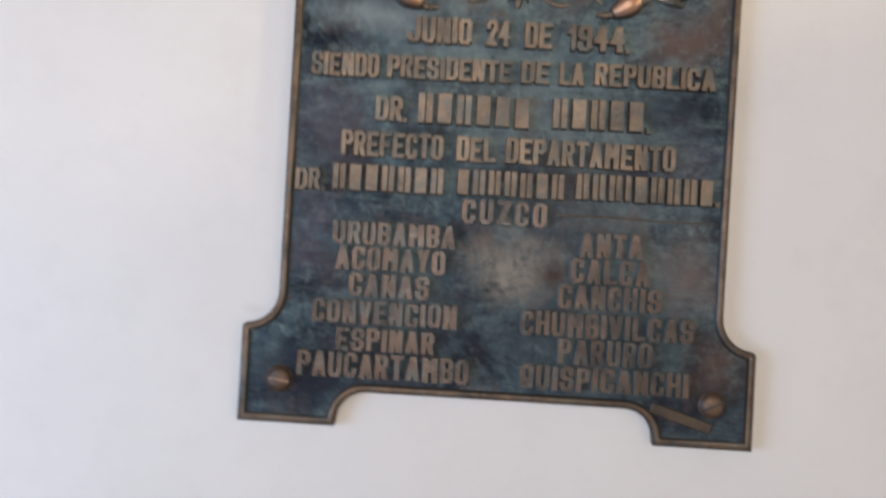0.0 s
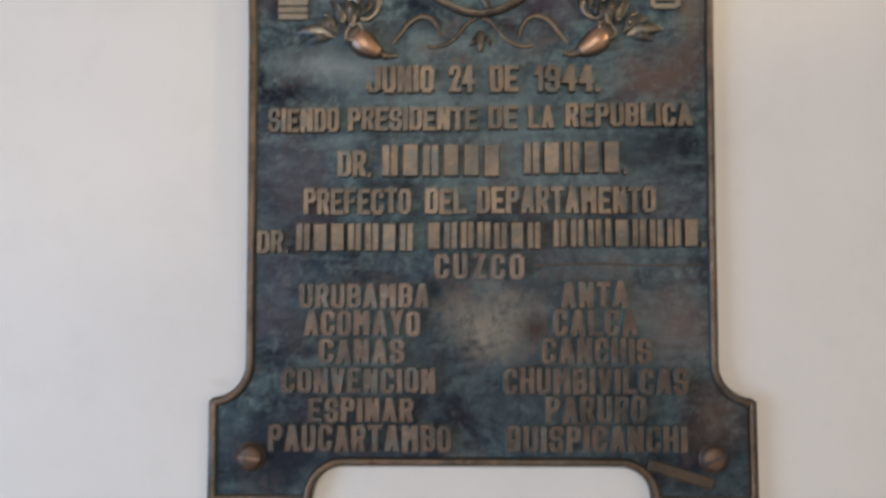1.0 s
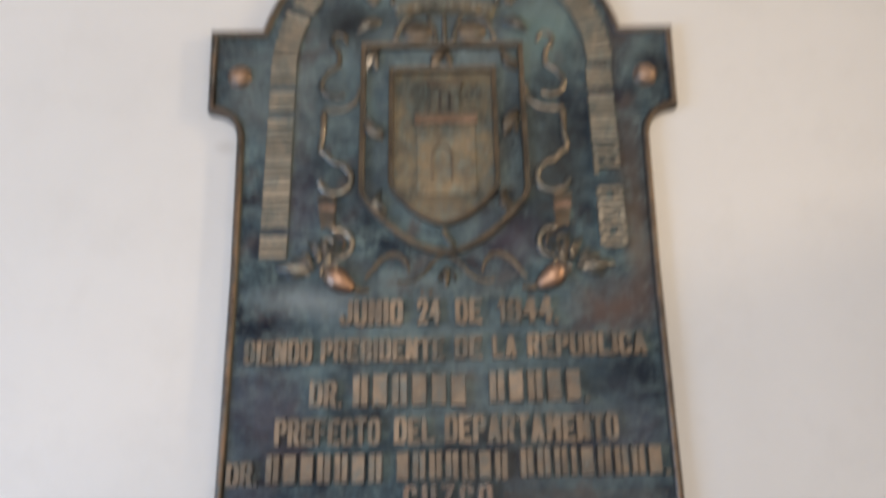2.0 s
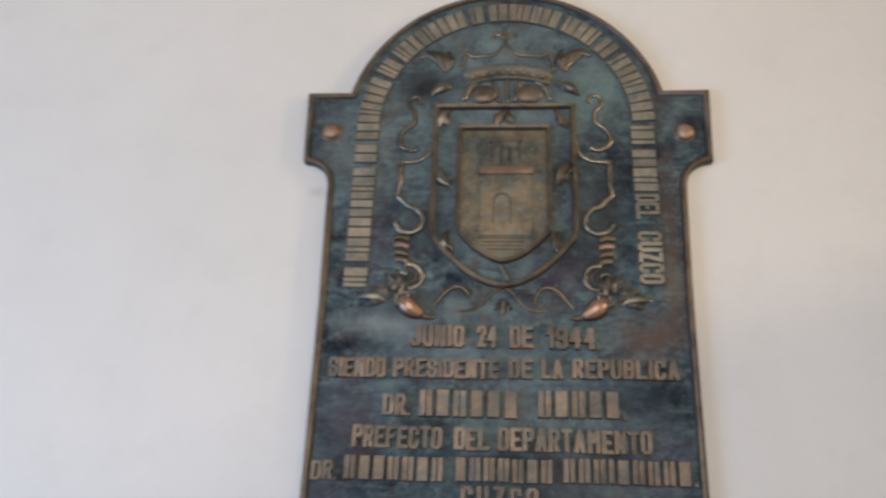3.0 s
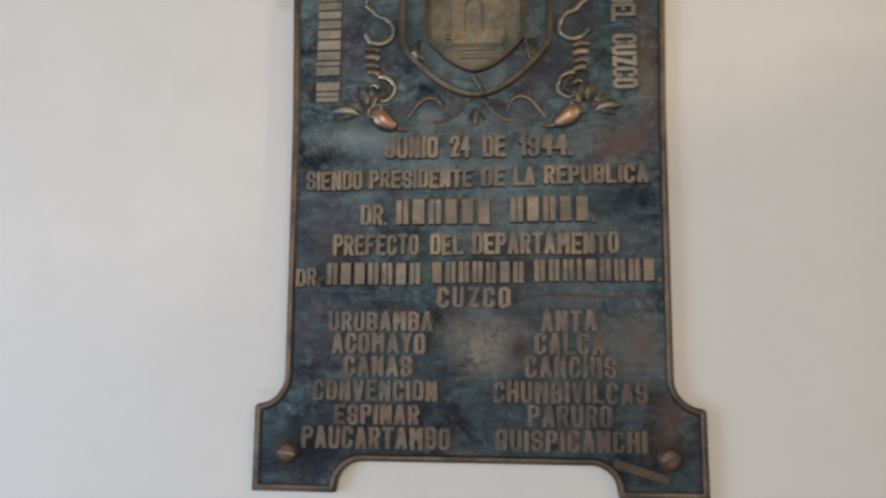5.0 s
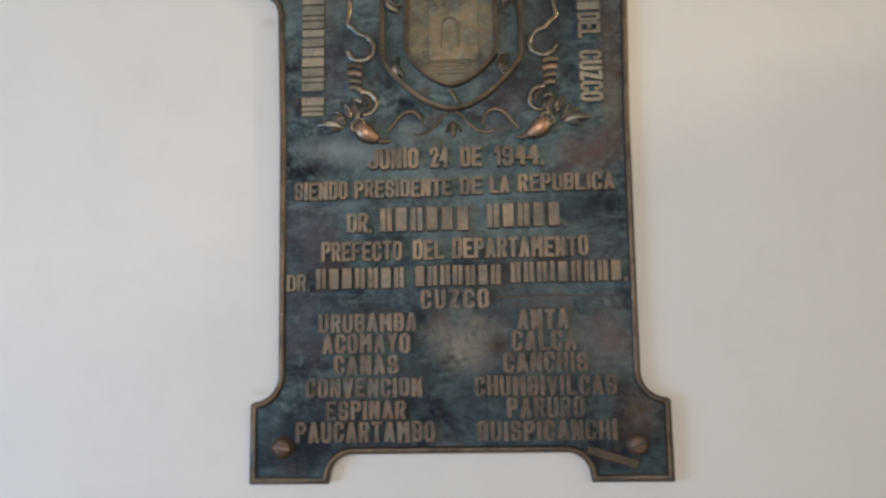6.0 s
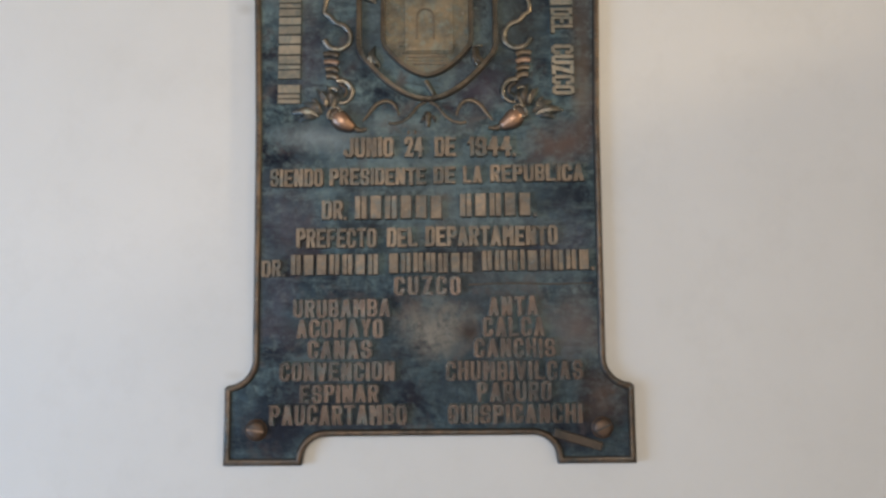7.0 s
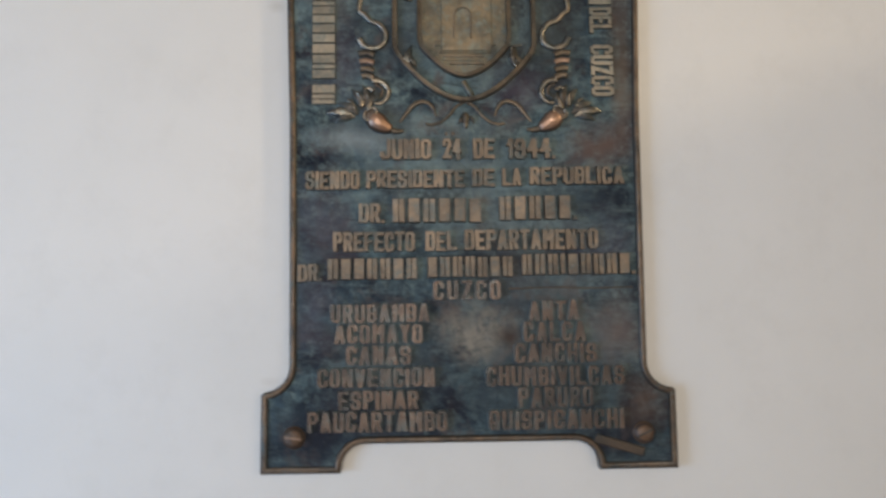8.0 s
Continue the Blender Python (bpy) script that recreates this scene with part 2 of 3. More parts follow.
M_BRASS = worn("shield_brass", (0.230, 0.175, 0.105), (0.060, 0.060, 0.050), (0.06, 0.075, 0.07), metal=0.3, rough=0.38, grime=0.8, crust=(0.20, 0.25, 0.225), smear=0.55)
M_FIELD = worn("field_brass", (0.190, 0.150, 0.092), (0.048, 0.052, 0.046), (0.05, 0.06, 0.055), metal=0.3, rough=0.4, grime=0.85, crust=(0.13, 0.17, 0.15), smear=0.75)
# dark side colour paints shaded outlines along the strands
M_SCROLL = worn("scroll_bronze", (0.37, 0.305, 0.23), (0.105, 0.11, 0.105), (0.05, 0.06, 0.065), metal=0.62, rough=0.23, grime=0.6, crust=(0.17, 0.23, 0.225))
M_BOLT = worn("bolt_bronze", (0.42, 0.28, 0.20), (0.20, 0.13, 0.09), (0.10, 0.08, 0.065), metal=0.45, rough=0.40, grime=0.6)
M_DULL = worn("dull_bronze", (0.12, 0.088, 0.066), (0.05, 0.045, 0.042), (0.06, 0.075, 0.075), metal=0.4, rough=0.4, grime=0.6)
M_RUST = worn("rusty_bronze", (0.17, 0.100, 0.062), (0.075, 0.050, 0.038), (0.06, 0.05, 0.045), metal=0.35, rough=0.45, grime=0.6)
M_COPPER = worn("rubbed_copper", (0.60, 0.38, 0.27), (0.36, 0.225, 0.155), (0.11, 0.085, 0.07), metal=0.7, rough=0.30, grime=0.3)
M_GREEN = plain("green_enamel", (0.0, 0.085, 0.055), (0.0, 0.11, 0.07), 14, 0.35)
M_WHITE = plain("white_print", (0.72, 0.73, 0.74), (0.80, 0.80, 0.80), 20, 0.4)
M_DARK = plain("dark_edge_and_slot", (0.03, 0.03, 0.03), (0.05, 0.05, 0.05), 30, 0.5)
# mid-tone walls and dark floor of the unseen room cut bounced light
M_SIDE = plain("beige_plaster", (0.42, 0.39, 0.34), (0.48, 0.45, 0.40), 2, 0.8)
M_FLOOR = plain("stone_floor", (0.22, 0.19, 0.16), (0.32, 0.28, 0.24), 3, 0.5, 0, 0.2)
M_CEIL = plain("ceiling_boards", (0.30, 0.25, 0.19), (0.38, 0.32, 0.25), 2, 0.8)

# ------------------------------------------------------------------ mesh helpers


def mesh_object(name, bm, material, parent=None):
    me = bpy.data.meshes.new(name)
    bm.normal_update()
    bm.to_mesh(me)
    bm.free()
    me.materials.append(material)
    ob = new(name, me)
    if parent:
        ob.parent = parent
    return ob


def part(name, bm, material, parent, label=""):
    ob = mesh_object(name, bm, material, parent)
    return tagged(ob, label) if label else ob


def boxes(bm, *spans, bevel=0.0):
    for x0, x1, y0, y1, z0, z1 in spans:
        r = bmesh.ops.create_cube(bm, size=1)
        bmesh.ops.scale(bm, vec=(x1 - x0, y1 - y0, z1 - z0), verts=r["verts"])
        bmesh.ops.translate(bm, vec=((x0 + x1) / 2, (y0 + y1) / 2, (z0 + z1) / 2), verts=r["verts"])
        if bevel:
            es = list({e for v in r["verts"] for e in v.link_edges})
            bmesh.ops.bevel(bm, geom=es, offset=bevel, segments=2, profile=0.5, affect="EDGES")
    return bm


def smooth(ob):
    for p in ob.data.polygons:
        p.use_smooth = True
    return ob


def arc(cx, cz, r, a0, a1, n):
    return [(cx + r * math.cos(radians(a0 + (a1 - a0) * i / n)), cz + r * math.sin(radians(a0 + (a1 - a0) * i / n))) for i in range(n + 1)]


def mirrored(half):
    """A closed outline from its right half, given from the lower to the upper middle."""
    return half + [(-x, z) for x, z in reversed(half) if abs(x) > 1e-6]


def offset(points, d, closed=True):
    """The outline moved to its left side by d, mitred."""
    n, out = len(points), []
    for i, p in enumerate(points):
        p = Vector(p)
        a = Vector(points[i - 1]) if closed or i else None
        b = Vector(points[(i + 1) % n]) if closed or i < n - 1 else None
        u = (p - a).normalized() if a is not None else (b - p).normalized()
        v = (b - p).normalized() if b is not None else u
        nu, nv = Vector((-u.y, u.x)), Vector((-v.y, v.x))
        m = (nu + nv)
        m = m.normalized() if m.length > 1e-6 else nu
        k = max(m.dot(nu), 0.35)
        out.append(tuple(p + m * d / k))
    return out


def ridge(points, profile, closed=True, bm=None):
    """A strip along points in the wall's plane; profile: rows of (offset to the left, y)."""
    bm = bm or bmesh.new()
    rows = []
    for d, y in profile:
        rows.append([bm.verts.new((x, y, z)) for x, z in offset(points, d, closed)])
    n = len(points)
    for a, b in zip(rows, rows[1:]):
        for i in range(n if closed else n - 1):
            j = (i + 1) % n
            bm.faces.new((a[i], a[j], b[j], b[i]))
    if not closed:
        for e in (0, n - 1):
            ring = [r[e] for r in rows]
            bm.faces.new(ring if e == 0 else ring[::-1])
    bmesh.ops.recalc_face_normals(bm, faces=bm.faces)
    return bm


def spline(points, steps=6):
    """A smooth line through points of any dimension."""
    pts = [Vector((*p, 0)) if len(p) == 2 else Vector(p) for p in points]
    out = []
    for i in range(len(pts) - 1):
        p0, p1, p2, p3 = pts[max(i - 1, 0)], pts[i], pts[i + 1], pts[min(i + 2, len(pts) - 1)]
        for k in range(steps):
            t = k / steps
            out.append(0.5 * (2 * p1 + (p2 - p0) * t + (2 * p0 - 5 * p1 + 4 * p2 - p3) * t * t + (3 * p1 - p0 - 3 * p2 + p3) * t ** 3))
    out.append(pts[-1])
    return out


FACE = -0.013  # front of the plate; the relief stands proud of it


def strand(points, r0, r1=None, bm=None, lift=0.0, steps=6, bulge=None, sides=8, flat=0.75):
    """A rounded strand of relief along (x, z) points, r0 thick at its start and r1 at its end."""
    bm = bm or bmesh.new()
    r1 = r0 if r1 is None else r1
    line = spline(points, steps)
    rings = []
    for i, p in enumerate(line):
        t = i / (len(line) - 1)
        d = (line[min(i + 1, len(line) - 1)] - line[max(i - 1, 0)]).normalized()
        side = Vector((-d.y, d.x))
        r = r0 + (r1 - r0) * t
        if bulge:
            r *= bulge(t)
        ring = []
        for k in range(sides):
            a = 2 * math.pi * k / sides
            q = side * math.cos(a) * r
            ring.append(bm.verts.new((p.x + q.x, FACE - lift - math.sin(a) * r * flat, p.y + q.y)))
        rings.append(ring)
    for a, b in zip(rings, rings[1:]):
        for k in range(sides):
            j = (k + 1) % sides
            bm.faces.new((a[k], a[j], b[j], b[k]))
    bm.faces.new(rings[0][::-1])
    bm.faces.new(rings[-1])
    bmesh.ops.recalc_face_normals(bm, faces=bm.faces)
    return bm


def leaf(cx, cz, length, width, turn, bm=None, rise=0.006):
    """A small raised leaf with a midrib, its tip towards turn degrees."""
    bm = bm or bmesh.new()
    n, c, s = 8, math.cos(radians(turn)), math.sin(radians(turn))
    rows = []
    for i in range(n + 1):
        t = i / n
        w = width * 0.5 * math.sin(math.pi * t ** 0.8) + 0.0004
        u = (t - 0.5) * length
        row = []
        for k, v in enumerate((-1, -0.55, 0, 0.55, 1)):
            h = (0, 0.85, 0.55, 1.0, 0)[k] * rise * (0.25 + math.sin(math.pi * t))
            x, z = u, v * w + 0.12 * length * math.sin(math.pi * t)
            row.append(bm.verts.new((cx + c * x - s * z, FACE + 0.001 - h, cz + s * x + c * z)))
        rows.append(row)
    for a, b in zip(rows, rows[1:]):
        for k in range(4):
            bm.faces.new((a[k], a[k + 1], b[k + 1], b[k]))
    bmesh.ops.recalc_face_normals(bm, faces=bm.faces)
    if sum(f.normal.y for f in bm.faces) > 0:
        bmesh.ops.reverse_faces(bm, faces=bm.faces)
    return bm


# ------------------------------------------------------------------ the plaque's wall and an unseen room added round it
X0, X1, Y0, H = -2.7, 2.3, -4.1, 3.3


def structure(name, spans, material, label, category):
    return tagged(mesh_object(name, boxes(bmesh.new(), *spans), material), label, category, kind="structure")


structure("wall_north", [(X0 - 0.3, X1 + 0.7, 0, 0.3, 0, H)], M_WALL, "white painted plaster wall carrying the bronze plaque", "wall")
# unseen walls added with openings cut to fit the lamps
structure("unseen_wall_west", [(X0 - 0.3, X0, Y0, -2.45, 0, H), (X0 - 0.3, X0, -0.95, 0, 0, H), (X0 - 0.3, X0, -2.45, -0.95, 0, 0.18), (X0 - 0.3, X0, -2.45, -0.95, 1.68, H)], M_SIDE,
          "unseen beige plaster wall added with an opening for the cool lamp", "wall")
# added: its high sill and jamb bound the warm patch on the plaque wall
structure("unseen_wall_east", [(X1, X1 + 0.5, Y0, -3.6, 0, H), (X1, X1 + 0.5, -2.2, -1.5, 0, H), (X1, X1 + 0.5, -3.6, -2.2, 2.6, H), (X1, X1 + 0.5, -0.7, 0, 0, H),
                        (X1, X1 + 0.5, -1.5, -0.7, 0, 2.46), (X1, X1 + 0.5, -1.5, -0.7, 3.0, H)], M_SIDE,
          "unseen beige plaster wall added to shape warm lamp light through two openings", "wall")
structure("unseen_wall_south", [(X0 - 0.3, -1.3, Y0 - 0.3, Y0, 0, H), (0.5, X1 + 0.5, Y0 - 0.3, Y0, 0, H), (-1.3, 0.5, Y0 - 0.3, Y0, 2.95, H)], M_SIDE, "unseen beige plaster wall added with an opening for the fill lamp", "wall")
structure("floor", [(X0 - 0.3, X1 + 0.7, Y0 - 0.3, 0.3, -0.2, -0.004)], M_FLOOR, "unseen grey-brown stone floor added to close the room", "floor")
structure("ceiling", [(X0 - 0.3, X1 + 0.7, Y0 - 0.3, 0.3, H + 0.004, H + 0.2)], M_CEIL, "unseen plain brown ceiling added to close the room", "ceiling")

# ------------------------------------------------------------------ the bronze plaque
plaque = new("memorial_plaque")
plaque.location = (0, 0, 1.25)
tagged(plaque, "large arched bronze memorial plaque with blue-green patina, bolted to white wall", "plaque")

half = [(0.0, 0.045), (0.09, 0.045)] + arc(0.176, 0.004, 0.041, 90, 4, 8) + [(0.2185, -0.0028), (0.35, -0.0028), (0.35, 0.126)]
half += arc(0.348, 0.175, 0.045, 266, 180, 8) + [(0.304, 0.35), (0.306, 0.6)]
half += arc(0.359, 0.818, 0.047, 180, 94, 8) + [(0.3605, 0.866), (0.3660, 1.0095)]
half += arc(0.0, 0.940, 0.2930, 13.6, 90, 24)
outline = mirrored(half)

bm = bmesh.new()
front = [bm.verts.new((x, FACE, z)) for x, z in offset(outline, 0.0015)]
back = [bm.verts.new((x, 0.002, z)) for x, z in offset(outline, 0.0005)]
for tri in tessellate_polygon([[Vector((x, z, 0)) for x, z in outline]]):
    bm.faces.new([front[i] for i in tri])
for i in range(len(front)):
    j = (i + 1) % len(front)
    bm.faces.new((front[j], front[i], back[i], back[j]))
bmesh.ops.recalc_face_normals(bm, faces=bm.faces)
part("plate", bm, M_PATINA, plaque, "cast plate mottled dark blue and verdigris")
smooth(part("rim", ridge(outline, [(0.0, 0.0), (-0.0008, FACE - 0.001), (0.0015, FACE - 0.0045), (0.0055, FACE - 0.0055), (0.009, FACE - 0.004), (0.0115, FACE + 0.001)]), M_EDGE, plaque,
       "raised worn dark brown rim"))


def bolt(x, z, r, slot):
    bm = bmesh.new()
    n, prof = 24, [(1.12, 0.0), (1.12, 0.0025), (1.0, 0.003), (0.97, 0.006), (0.78, 0.0095), (0.4, 0.0115)]
    rings = [[bm.verts.new((x + r * k * math.cos(2 * math.pi * i / n), FACE - h, z + r * k * math.sin(2 * math.pi * i / n))) for i in range(n)] for k, h in prof]
    for a, b in zip(rings, rings[1:]):
        for i in range(n):
            bm.faces.new((a[i], a[(i + 1) % n], b[(i + 1) % n], b[i]))
    bm.faces.new(rings[-1])
    bmesh.ops.recalc_face_normals(bm, faces=bm.faces)
    head = smooth(part("bolt", bm, M_RUST if slot else M_BOLT, plaque, "slotted dark bronze bolt head" if slot else "domed copper-coloured bolt head"))
    if slot:
        # slot drawn as a thin bar; dark on the right bolt, painting groove shade
        bm = boxes(bmesh.new(), (-r * 0.85, r * 0.85, -0.0008, 0.0008, -0.0013, 0.0013))
        bmesh.ops.rotate(bm, cent=(0, 0, 0), matrix=Matrix.Rotation(radians(slot), 3, "Y"), verts=bm.verts)
        bmesh.ops.translate(bm, vec=(x, FACE - 0.0115, z), verts=bm.verts)
        part("slot", bm, M_BOLT if slot > 0 else M_DARK, head)


bolt(-0.295, 0.056, 0.0165, 8)
bolt(0.294, 0.056, 0.0165, -25)
bolt(-0.316, 0.926, 0.0165, 0)
bolt(0.316, 0.921, 0.0165, 0)

# small cast bar on the lower corner
bm = boxes(bmesh.new(), (-0.043, 0.043, -0.003, 0.003, -0.0075, 0.0075), bevel=0.0015)
bmesh.ops.rotate(bm, cent=(0, 0, 0), matrix=Matrix.Rotation(radians(17), 3, "Y"), verts=bm.verts)
bmesh.ops.translate(bm, vec=(0.252, FACE - 0.001, 0.036), verts=bm.verts)
part("cast_bar", bm, M_DULL, plaque, "slanting raised brown bar")

# ------------------------------------------------------------------ inscription
glyphs = {}


# strokes of the block capitals: x0 y0 x1 y1 on a lattice of 4 by 8
STROKES = {
    "A": "0028 4028 1232", "B": "0008 0838 0434 0030 4547 4143", "C": "0107 1838 1030 4647 4142", "D": "0008 0838 0030 4147", "E": "0008 0848 0434 0040",
    "F": "0008 0848 0434", "H": "0008 4048 0444", "I": "0008", "J": "4148 1030 0102", "L": "0008 0040", "M": "0008 4048 0824 4824", "N": "0008 4048 0840",
    "O": "0107 4147 1838 1030", "P": "0008 0838 0434 4547", "Q": "0107 4147 1838 1030 2340", "R": "0008 0838 0434 4547 2440", "S": "1838 4647 0507 1434 4143 1030 0102",
    "T": "0848 2028", "U": "0108 4148 1030", "V": "0820 4820", "Y": "0824 4824 2024", "Z": "0848 0040 0048", "1": "2028 0628", "2": "0607 1838 4547 0045 0040",
    "4": "3038 0343 0338", "9": "0507 1838 4147 1444 1030 0102",
}
STEM, BEAM = 0.200, 0.182


def glyph(ch, material):
    """A raised heavy block capital one unit wide and high, cut from straight strokes."""
    key = (ch, material.name)
    if key not in glyphs:
        bm = bmesh.new()
        for level, stroke in enumerate(STROKES[ch].split()):
            x0, y0, x1, y1 = (int(c) for c in stroke)
            a = Vector((STEM / 2 + x0 / 4 * (0.5 - STEM), BEAM / 2 + y0 / 8 * (1 - BEAM)))
            b = Vector((STEM / 2 + x1 / 4 * (0.5 - STEM), BEAM / 2 + y1 / 8 * (1 - BEAM)))
            if y0 == y1:
                ring = [(a.x - STEM / 2, a.y - BEAM / 2), (b.x + STEM / 2, a.y - BEAM / 2), (b.x + STEM / 2, a.y + BEAM / 2), (a.x - STEM / 2, a.y + BEAM / 2)]
            else:
                up = BEAM / 2 if y1 > y0 else -BEAM / 2
                wide = STEM / 2 * (1.0 if x0 == x1 else 1.08)
                ring = [(a.x - wide, a.y - up), (a.x + wide, a.y - up), (b.x + wide, b.y + up), (b.x - wide, b.y + up)]
            mid = (a + b) / 2
            top = -1 + 0.025 * level
            foot = [bm.verts.new((x, 0, z)) for x, z in ring]
            neck = [bm.verts.new((x, top * 0.82, z)) for x, z in ring]
            face = [bm.verts.new((x - math.copysign(0.010, x - mid.x), top, z - math.copysign(0.012, z - mid.y))) for x, z in ring]
            bm.faces.new(face)
            for lo, hi in ((foot, neck), (neck, face)):
                for i in range(4):
                    bm.faces.new((lo[i], lo[(i + 1) % 4], hi[(i + 1) % 4], hi[i]))
        bmesh.ops.recalc_face_normals(bm, faces=bm.faces)
        xs, zs = [v.co.x for v in bm.verts], [v.co.z for v in bm.verts]
        for v in bm.verts:
            v.co.x, v.co.z = (v.co.x - min(xs)) / (max(xs) - min(xs)) - 0.5, (v.co.z - min(zs)) / (max(zs) - min(zs)) - 0.5
        me = bpy.data.meshes.new("letter")
        bm.to_mesh(me)
        bm.free()
        me.materials.append(material)
        glyphs[key] = me
    return glyphs[key]


def bar_mesh(material):
    key = ("bar", material.name)
    if key not in glyphs:
        bm = bmesh.new()
        foot = [bm.verts.new((x, 0, z)) for x, z in ((-0.5, -0.5), (0.5, -0.5), (0.5, 0.5), (-0.5, 0.5))]
        top = [bm.verts.new((x, -1, z)) for x, z in ((-0.44, -0.465), (0.44, -0.465), (0.44, 0.465), (-0.44, 0.465))]
        bm.faces.new(top)
        for i in range(4):
            j = (i + 1) % 4
            bm.faces.new((foot[i], foot[j], top[j], top[i]))
        bmesh.ops.recalc_face_normals(bm, faces=bm.faces)
        me = bpy.data.meshes.new("bar")
        bm.to_mesh(me)
        bm.free()
        me.materials.append(material)
        glyphs[key] = me
    return glyphs[key]


WIDE = {"I": 0.42, "1": 0.6, "M": 1.2, "N": 1.05, "A": 1.08, ".": 0.3, "V": 1.05}
DEEP = 0.0090


def set_letter(name, me, parent, m, w, h, deep=DEEP):
    ob = new(name, me)
    ob.parent = parent
    ob.matrix_local = m @ Matrix.Diagonal((w, deep, h, 1))
    return ob


def word(line, text, x0, x1, z0, z1, material, bars=False, gap=0.05):
    """Letters that fill x0 to x1; with bars, plain bars of the letters' size."""
    units = [WIDE.get(c, 1.0) for c in text] if not bars else [float(c) / 10 for c in text]
    total = sum(units) + gap * (len(text) - 1)
    k, x = (x1 - x0) / total, x0
    for c, u in zip(text, units):
        w, h, z = u * k, z1 - z0, (z0 + z1) / 2
        z += random.uniform(-0.0007, 0.0007)
        if c == ".":
            h, z = (z1 - z0) * 0.17, z0 + (z1 - z0) * 0.085
        if bars:
            if u < 0.6 or random.random() < 0.4:
                set_letter("bar", bar_mesh(material), line, pose(x + w / 2, FACE + 0.0005, z, 0, random.uniform(-0.6, 0.6), 0), w, h)
                x += w + gap * k
                continue
            for side in (-1, 1):
                set_letter("bar", bar_mesh(material), line, pose(x + w / 2 + side * w * 0.262, FACE + 0.0005, z, 0, random.uniform(-0.6, 0.6), 0), w * 0.475, h)
            x += w + gap * k
            continue
        me, nm = (bar_mesh(material), "full_stop") if c == "." else (glyph(c, material), "letter")
        set_letter(nm, me, line, pose(x + w / 2, FACE + 0.0005, z, 0, random.uniform(-0.8, 0.8), 0), w, h)
        x += w + gap * k


def line_of(label, *words, material=None):
    line = new("inscription_line")
    line.parent = plaque
    tagged(line, label)
    for w in words:
        word(line, *w[:5], material or M_GILT, **(w[5] if len(w) > 5 else {}))
    return line


BARS = {"bars": True, "gap": 0.22}
line_of("raised worn gold date line", ("JUNIO", -0.149, -0.060, 0.527, 0.563), ("24", -0.041, -0.008, 0.527, 0.563), ("DE", 0.012, 0.050, 0.527, 0.563), ("1944.", 0.070, 0.156, 0.527, 0.563))
line_of("raised worn gold letters", ("SIENDO", -0.278, -0.184, 0.475, 0.507), ("PRESIDENTE", -0.173, -0.003, 0.477, 0.508), ("DE", 0.010, 0.049, 0.478, 0.509), ("LA", 0.062, 0.096, 0.479, 0.510),
        ("REPUBLICA", 0.110, 0.275, 0.481, 0.512))
line_of("raised worn gold letters", ("DR.", -0.186, -0.142, 0.416, 0.450), ("999999", -0.128, 0.025, 0.416, 0.459, BARS),
        ("99999", 0.056, 0.180, 0.419, 0.462, BARS), (".", 0.184, 0.191, 0.419, 0.462))
line_of("raised worn gold letters", ("PREFECTO", -0.230, -0.090, 0.367, 0.401), ("DEL", -0.072, -0.018, 0.367, 0.401), ("DEPARTAMENTO", -0.005, 0.226, 0.368, 0.403))
line_of("raised worn gold letters", ("DR.", -0.290, -0.249, 0.317, 0.346), ("9999999", -0.239, -0.087, 0.319, 0.356, BARS), ("9999999", -0.069, 0.077, 0.321, 0.357, BARS),
        ("999499999", 0.093, 0.279, 0.324, 0.361, BARS), (".", 0.282, 0.289, 0.324, 0.361))
line_of("raised dark worn letters", ("CUZCO", -0.060, 0.056, 0.283, 0.316, {"gap": 0.26}), material=M_BROWN)
for text, a, b, z0, z1 in (("URUBAMBA", -0.234, -0.066, 0.246, 0.277), ("ACOMAYO", -0.228, -0.078, 0.211, 0.243), ("CANAS", -0.208, -0.098, 0.175, 0.207),
                           ("CONVENCION", -0.256, -0.058, 0.138, 0.170), ("ESPINAR", -0.221, -0.086, 0.101, 0.132), ("PAUCARTAMBO", -0.272, -0.038, 0.064, 0.098),
                           ("ANTA", 0.102, 0.189, 0.246, 0.280), ("CALCA", 0.092, 0.200, 0.210, 0.244), ("CANCHIS", 0.077, 0.217, 0.175, 0.208),
                           ("CHUMBIVILCAS", 0.028, 0.263, 0.137, 0.170), ("PARURO", 0.081, 0.209, 0.101, 0.135), ("QUISPICANCHI", 0.031, 0.260, 0.064, 0.097)):
    line_of("raised dark brown letters of a place", (text, a, b, z0, z1, {"gap": 0.13}), material=M_BROWN)

# lettering round the arch: up one side, over the top and down the other
ARCH_Z, LETTER_R = 0.940, 0.2475
SIDE = 0.315
LONG = 2 * SIDE + math.pi * LETTER_R


def on_arch(s):
    """Place and turn of the letter at s metres along the band."""
    if s < SIDE:
        return pose(-LETTER_R, FACE + 0.0005, 0.625 + s, 0, -90, 0)
    if s > LONG - SIDE:
        return pose(LETTER_R - 0.004, FACE + 0.0005, 0.625 + LONG - s, 0, 90, 0)
    a = math.pi - (s - SIDE) / LETTER_R
    return pose(LETTER_R * math.cos(a), FACE + 0.0005, ARCH_Z + LETTER_R * math.sin(a), 0, 90 - math.degrees(a), 0)


band = new("inscription_line")
band.parent = plaque
tagged(band, "band of raised tan lettering round the arch")
s = 0.002
